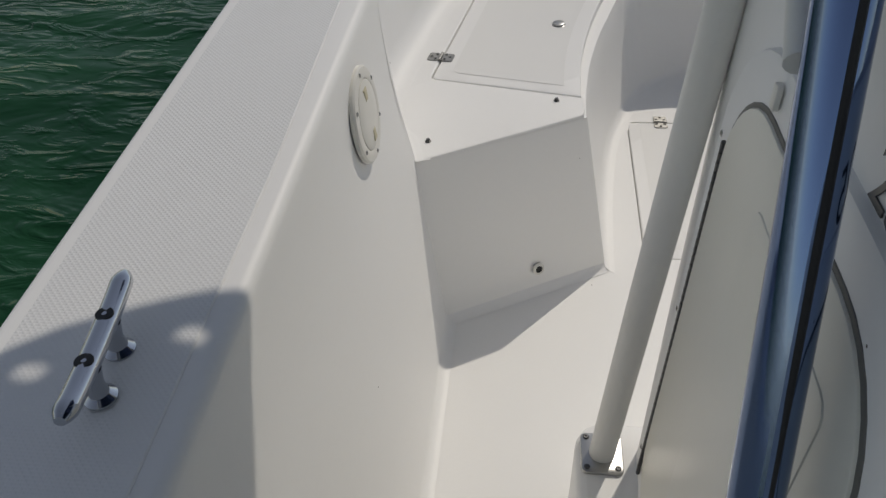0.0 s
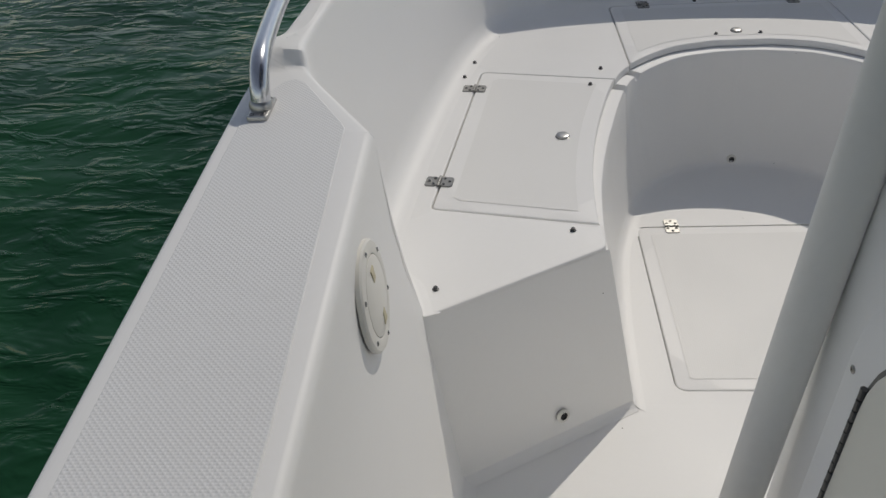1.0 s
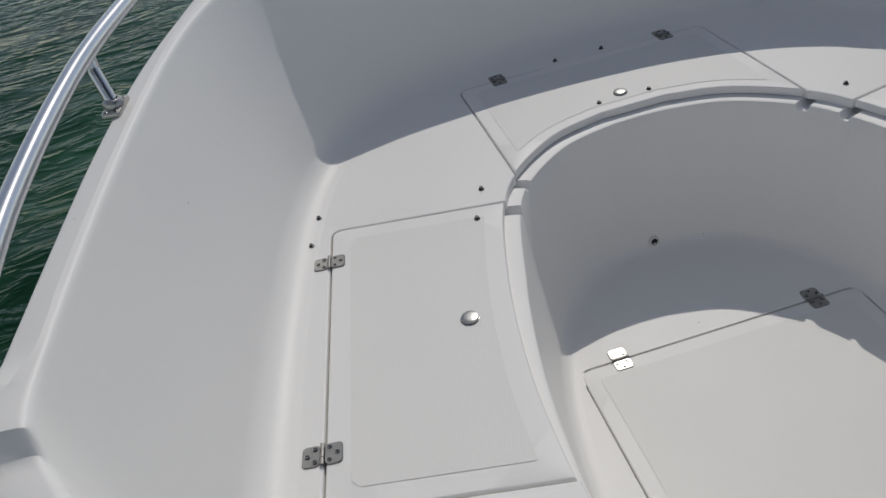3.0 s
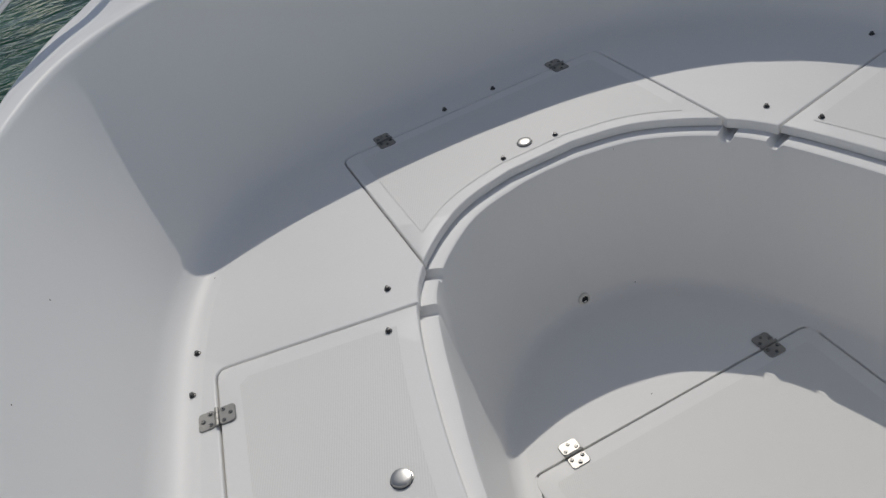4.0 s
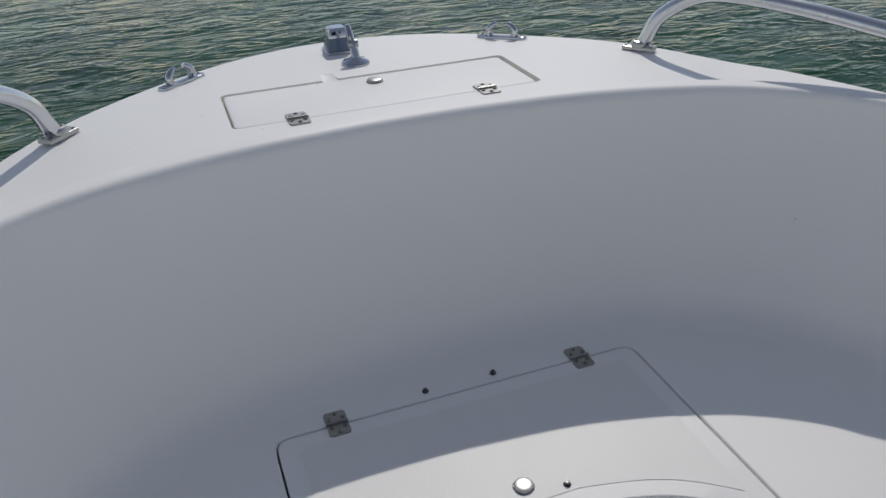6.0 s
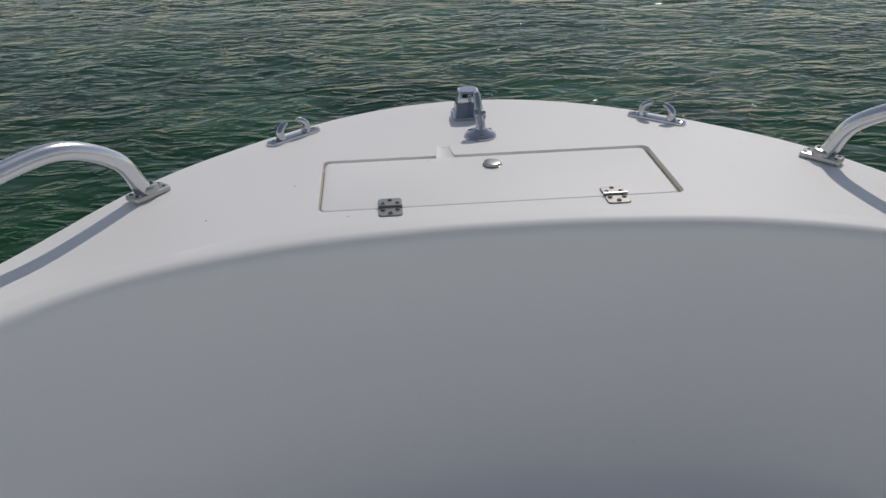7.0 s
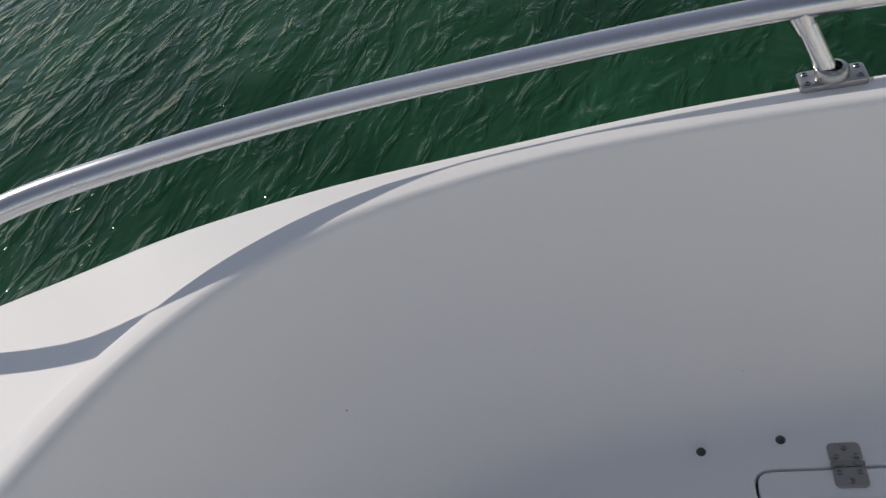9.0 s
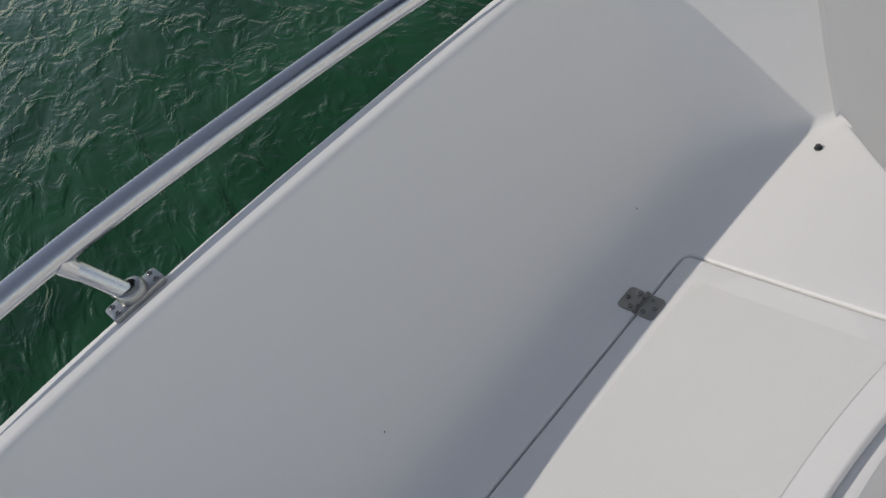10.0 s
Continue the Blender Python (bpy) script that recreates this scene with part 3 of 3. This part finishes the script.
for dy in (-0.032, 0.032):
    part("foot", lathe([(0.017, 0), (0.017, 0.003), (0.0105, 0.009), (0.009, 0.022), (0.0125, 0.042)], 20), CHROME, cl, "", Matrix.Translation((0, dy, 0)))
    part("bolt", lathe([(0.0095, 0), (0.0095, 0.0025), (0.003, 0.003), (0.0025, 0.001), (0, 0.001)], 12), BLACK, cl, "dark recessed bolt head", Matrix.Translation((0, dy, 0.0535)))


# ---- bow rails ----
RAIL = [(1.266, -0.030, 0.908), (1.265, -0.020, 0.950), (1.267, 0.020, 0.984), (1.277, 0.12, 0.993), (1.291, 0.30, 0.998), (1.296, 0.512, 1.011), (1.288, 0.709, 1.022), (1.268, 0.90, 1.035), (1.241, 1.083, 1.046), (1.202, 1.280, 1.053), (1.152, 1.480, 1.060), (1.102, 1.645, 1.069), (1.031, 1.785, 1.090), (0.944, 1.916, 1.116), (0.852, 2.056, 1.133), (0.791, 2.128, 1.127), (0.735, 2.195, 1.076), (0.712, 2.222, 1.015), (0.700, 2.231, 0.985)]


def foot_plate(parent, place, yaw):
    z = deck_z(place[1]) + 0.0022 - flange(place[1])
    o = ORIGIN[parent]
    m = Matrix.Translation((place[0] - o.x, place[1] - o.y, z - o.z)) @ Matrix.Rotation(yaw, 4, "Z")
    f = part("foot", slab(round_rect(-0.019, -0.042, 0.019, 0.042, 0.006, 3), 0.009, 0, 0.003, 2), STEEL, parent, "bolted steel foot plate", m)
    ORIGIN[f] = None
    part("collar", lathe([(0.0215, 0.008), (0.0212, 0.018), (0.0183, 0.022), (0.0125, 0.0235)], 18), STEEL, f, "", Matrix())
    for dy in (-0.032, 0.032):
        for dx in (-0.010, 0.010):
            part("screw", screw_mesh(0.0045), SCREW, f, "", Matrix.Translation((dx, dy, 0.0088)))


for sg in (-1, 1):
    r = thing("bow_rail", (sg * 1.2, 1.0, 0.94), "low brushed aluminium bow rail along the gunwale", "boat rail", "bow rails")
    pth = smooth_path([(sg * x, y, z) for x, y, z in RAIL], 7)
    part("rail_tube", tube([tuple(p) for p in pth], 0.0180, 20), ALU, r)
    foot_plate(r, (sg * 1.266, -0.030), 0.0)
    foot_plate(r, (sg * 0.700, 2.231), sg * radians(40))
    foot_plate(r, (sg * 1.219, 1.042), sg * radians(9))
    part("post", tube([(sg * 1.219, 1.042, deck_z(1.045) - 0.018), (sg * 1.241, 1.083, 1.040)], 0.0135, 14), ALU, r)
    part("weld_collar", tube([(sg * 1.2355, 1.073, 1.012), (sg * 1.2405, 1.082, 1.036)], [0.0138, 0.0178], 16), ALU, r)

# ---- chocks, bow light, chain guide on the foredeck ----
for sg in (-1, 1):
    z = 0.9873
    m = Matrix.Translation((sg * 0.432, 2.505, z)) @ Matrix.Rotation(sg * radians(-39.5), 4, "Z")
    c = thing("bow_chock", (0, 0, 0), "polished chrome bow chock screwed to the deck edge", "chock", "bow chocks", m)
    part("base", slab(round_rect(-0.072, -0.014, 0.072, 0.014, 0.0135, 5), 0.008, 0, 0.005, 2), CHROME, c, "", Matrix())
    for s2 in (-1, 1):
        pth = smooth_path([(s2 * 0.034, 0, 0.004), (s2 * 0.037, 0, 0.016), (s2 * 0.034, 0.0, 0.027), (s2 * 0.023, 0.002, 0.036), (s2 * 0.014, 0.003, 0.039)], 5)
        rr = list(np.linspace(0.012, 0.0055, len(pth)))
        part("horn", tube([tuple(p) for p in pth], rr, 14), CHROME, c, "", Matrix())
        part("screw", screw_mesh(0.005), SCREW, c, "", Matrix.Translation((s2 * 0.056, 0, 0.0075)))

bl = thing("bow_light", (-0.012, 2.60, 0.9873), "chrome bow navigation light with a dark lens", "navigation light")


def light_band(levels):
    """A tapering block of the bow light from (height, half width, half depth) levels."""
    rows = [[(-0.012 + x, 2.60 + y, 0.9873 + z) for x, y in round_rect(-w, -d, w, d, 0.008, 3)] for z, w, d in levels]
    bm = loft(rows, True)
    bm.faces.new([bm.verts.new(p) for p in rows[-1]])
    return bm


part("base", light_band(((0.0, 0.039, 0.042), (0.006, 0.039, 0.042), (0.0075, 0.037, 0.040))), CHROME, bl)
part("lens", light_band(((0.007, 0.0345, 0.037), (0.043, 0.0285, 0.031))), material("smoky_blue_lens", (0.09, 0.13, 0.20), 0.07, vary=0.1), bl, "smoky blue lens band")
part("cap", light_band(((0.042, 0.0300, 0.0325), (0.046, 0.0300, 0.0325), (0.062, 0.0245, 0.027), (0.066, 0.019, 0.021))), CHROME, bl)

cg = thing("chain_guide", (0.0, 2.458, 0.9873), "polished chrome chain guide with a slanted finger on a round foot", "deck fitting")
part("foot", lathe([(0.037, 0), (0.037, 0.004), (0.032, 0.009), (0.018, 0.014), (0.012, 0.02), (0, 0.022)], 28), CHROME, cg, "", Matrix())
for a in (30, 150, 270):
    part("screw", screw_mesh(0.005), SCREW, cg, "", Matrix.Translation((0.026 * math.cos(radians(a)), 0.026 * math.sin(radians(a)), 0.0095)))
pth = smooth_path([(0, -0.004, 0.010), (0, 0.004, 0.032), (-0.002, 0.020, 0.058), (-0.004, 0.038, 0.084)], 6)
bm = tube([tuple(p) for p in pth], list(np.linspace(0.0125, 0.0085, len(pth))), 16)
part("arm", bm, CHROME, cg, "", Matrix())
part("rib", tube([(0, -0.010, 0.014), (0, 0.002, 0.045), (-0.002, 0.016, 0.066)], 0.0055, 10), CHROME, cg, "", Matrix())
part("roller", tube([(-0.013, 0.012, 0.048), (0.012, 0.012, 0.048)], 0.0105, 16), STEEL, cg, "", Matrix())
part("tip", lathe([(0.0, -0.008), (0.008, -0.005), (0.009, 0.002), (0.005, 0.008), (0, 0.009)], 14), CHROME, cg, "", Matrix.Translation((-0.004, 0.038, 0.084)))
# chain notch before the locker
ch = thing("chain_notch", (-0.092, 2.39, 0.9873), "small moulded chain notch in the white deck edge of the locker", "deck notch")
rows = [[(-0.092 + x * (1 - 0.25 * k / 4), 2.336 + 0.016 * k, 0.9815 + 0.0055 * (k / 4) ** 1.6 + 0.0022 * (x / 0.021) ** 2) for x in np.linspace(-0.021, 0.021, 9)] for k in range(5)]
part("channel", loft(rows), GEL, ch)

# ---- console with its plinth, door, legs and hard top ----
con = thing("console", (0, -1.2, 0), "white gelcoat steering console on a moulded plinth", "boat console")
bm = slab(round_rect(-0.625, -2.2, 0.625, -0.600, 0.06), 0.205, 0.0, 0.02, 3)
part("plinth", bm, GEL, con)
rows = []
for z, w, y1 in ((0.2, 0.512, -0.600), (0.6, 0.502, -0.570), (1.0, 0.494, -0.560), (1.20, 0.488, -0.575), (1.23, 0.478, -0.585), (1.24, 0.46, -0.60)):
    rows.append([(x, y, z) for x, y in round_rect(-w, -2.0, w, y1, 0.10, 8)])
bm = loft(rows, True)
bm.faces.new([bm.verts.new(p) for p in rows[-1]])
part("shell", bm, GEL, con)


def side_x(z):
    return float(np.interp(z, (0.2, 0.6, 1.0, 1.2), (0.512, 0.502, 0.494, 0.488)))


def on_side(loop, lift, thick, bevel, mat, name, parent, label=""):
    """A plate on the console's port side from (y, z) pairs."""
    bm = slab(loop, lift, lift - thick, bevel, 2)
    for v in bm.verts:
        y, z, h = v.co.x, v.co.y, v.co.z
        v.co = (-side_x(z) - h, y, z)
    return part(name, bm, mat, parent, label)


door = thing("console_door", (-0.5, -1.02, 0.25), "cream console side door with rounded corners on a piano hinge, closed", "door")
fr = round_rect(-1.325, 0.215, -0.725, 1.125, 0.16, 8)
on_side(fr, 0.012, 0.02, 0.008, GEL, "door_frame", door, "raised white surround")
on_side(round_rect(-1.275, 0.255, -0.772, 1.075, 0.13, 8), 0.0135, 0.004, 0.001, RUBBER, "gasket", door, "grey rubber gasket")
leaf = on_side(round_rect(-1.269, 0.261, -0.778, 1.069, 0.125, 8), 0.017, 0.012, 0.003, CREAM, "door_leaf", door, "flat cream door panel")
on_side(round_rect(-1.20, 0.33, -0.94, 1.0, 0.02, 3), 0.0185, 0.003, 0.001, CREAM, "inner_panel", door)
bm = bmesh.new()
for k in range(46):
    z = 0.29 + k * 0.0148
    tube([(-side_x(z) - 0.0165, -0.776, z), (-side_x(z) - 0.0165, -0.776, z + 0.0132)], 0.0035, 8, bm)
part("piano_hinge", bm, DARK, door, "long tarnished piano hinge")
for z in (0.32, 0.66, 0.96):
    m = frame_to((-side_x(z) - 0.0115 + 0.5, -0.742 + 1.02, z - 0.25), (-1, 0, 0))
    part("screw", screw_mesh(0.0045), SCREW, door, "", m)
m = frame_to((-side_x(1.04) - 0.0125 + 0.5, -1.0 + 1.02 + 0.1, 1.098 - 0.25), (-1, 0, 0))
lt = part("latch", slab(round_rect(-0.007, -0.014, 0.007, 0.014, 0.004, 3), 0.006, 0, 0.002, 2), PLATE_MAT, door, "small off-white turn latch", m)

txt = bpy.data.curves.new("model_number", "FONT")
txt.body = "25"
txt.size, txt.extrude, txt.align_x = 0.068, 0.0008, "CENTER"
tmp = new("model_number", txt)
bpy.context.view_layer.update()
me = bpy.data.meshes.new_from_object(tmp.evaluated_get(bpy.context.evaluated_depsgraph_get()))
bpy.data.objects.remove(tmp)
me.materials.clear()
me.materials.append(DARK)
num = new("model_number", me)
num.matrix_world = Matrix.Translation((-0.4912, -1.130, 1.128)) @ Matrix(((0, 0, -1), (-1, 0, 0), (0, 1, 0))).to_4x4()
tagged(num, "dark model number lettered on the console side", "lettering")

top = thing("canvas_top", (0, -0.9, 2.1), "navy canvas top laced to four tubular legs", "boat top")
HT = [(x, y + 0.0127) for x, y in [(-0.42, 0.146), (-0.504, 0.129), (-0.594, 0.096), (-0.651, 0.071), (-0.704, 0.044), (-0.755, 0.004), (-0.835, -0.085), (-0.865, -0.245), (-0.865, -2.60), (0.865, -2.60), (0.865, -0.245), (0.835, -0.085), (0.755, 0.004), (0.704, 0.044), (0.594, 0.096), (0.42, 0.146), (0.0, 0.17)]]
holes = [[(x + 0.020 * math.cos(a), y + 0.012 * math.sin(a)) for a in np.linspace(0, 2 * math.pi, 12, endpoint=False)] for x, y in ((-0.705, -0.002), (-0.552, 0.060))]
bm = plate([tidy(HT)] + holes, 2.14, None, 0.006)
lo = plate([tidy(HT)] + holes, 2.134)
me2 = bpy.data.meshes.new("x")
lo.to_mesh(me2)
lo.free()
bm.from_mesh(me2)
bpy.data.meshes.remove(me2)
loop = tidy(HT)
loft([[(x, y, 2.134) for x, y in loop], [(x, y, 2.14) for x, y in loop]], True, bm)
bmesh.ops.remove_doubles(bm, verts=bm.verts, dist=1e-5)
part("canvas", bm, material("navy_canvas", (0.02, 0.035, 0.10), 0.8, vary=0.15, grain=300, bump=0.2), top)
for sg in (-1, 1):
    part("front_leg", tube([(sg * 0.576, -0.683, 0.21), (sg * 0.497, -0.643, 1.3), (sg * 0.44, -0.615, 2.115)], 0.0245, 20), ALU_MATT, top, "white coated front leg")
    part("rear_leg", tube([(sg * 0.575, -1.535, 0.21), (sg * 0.548, -1.150, 1.12), (sg * 0.53, -0.75, 2.115)], 0.0215, 24), POLISHED_LEG, top, "polished metal rear leg, its dark blue reflections put into the colour")
    # added black stripe, drawn as a dark reflection running along the polished leg
    line = []
    for x, y, z in ((0.572, -1.478, 0.345), (0.548, -1.150, 1.12), (0.531, -0.777, 2.06)):
        out = Vector((-0.10, -0.80, 0.32)).normalized() * 0.0195
        line.append((sg * (x + out.x), y + out.y, z + out.z))
    part("dark_reflection", tube(smooth_path(line, 6), 0.0040, 10), BLACK, top, "black stripe added as the dark reflection along the leg")
    part("brace", tube([(sg * 0.560, -1.085, 1.225), (sg * 0.494, -0.643, 1.44)], 0.0125, 14), ALU_MATT, top)
    m = Matrix.Translation((sg * 0.576, -0.683 + 0.9, 0.2052 - 2.1))
    ft = part("foot_plate", slab(round_rect(-0.04, -0.045, 0.04, 0.045, 0.012, 4), 0.008, 0, 0.003, 2), STEEL, top, "bolted steel foot plate", m)
    ORIGIN[ft] = None
    for dx in (-0.029, 0.029):
        for dy in (-0.034, 0.034):
            part("bolt", screw_mesh(0.006, 0.003), DARK, ft, "", Matrix.Translation((dx, dy, 0.008)))

# ---- water ----
LEVEL = -0.38
NX = 220
xs = np.linspace(-1, 1, NX)
span = np.sign(xs) * (np.abs(xs) * 6.0 + np.abs(xs) ** 6 * 1500.0)
verts, faces = [], []
for j in range(NX):
    for i in range(NX):
        x, y = float(span[i]), float(span[j]) + 1.5
        near = max(0.0, 1 - max(abs(span[i]), abs(span[j])) / 30)
        h = near * (0.040 * noise.noise(Vector((x * 0.9, y * 1.4, 0.3))) + 0.026 * noise.noise(Vector((x * 2.4, y * 3.2, 4.0))))
        verts.append((x, y, LEVEL + h))
for j in range(NX - 1):
    for i in range(NX - 1):
        k = j * NX + i
        faces.append((k, k + 1, k + NX + 1, k + NX))
wm = bpy.data.meshes.new("water")
wm.from_pydata(verts, [], faces)
wm.polygons.foreach_set("use_smooth", [True] * len(faces))
wm.materials.append(WATER)
tagged(new("water", wm), "rippled dark green sea water reaching to the horizon", "water", kind="structure")
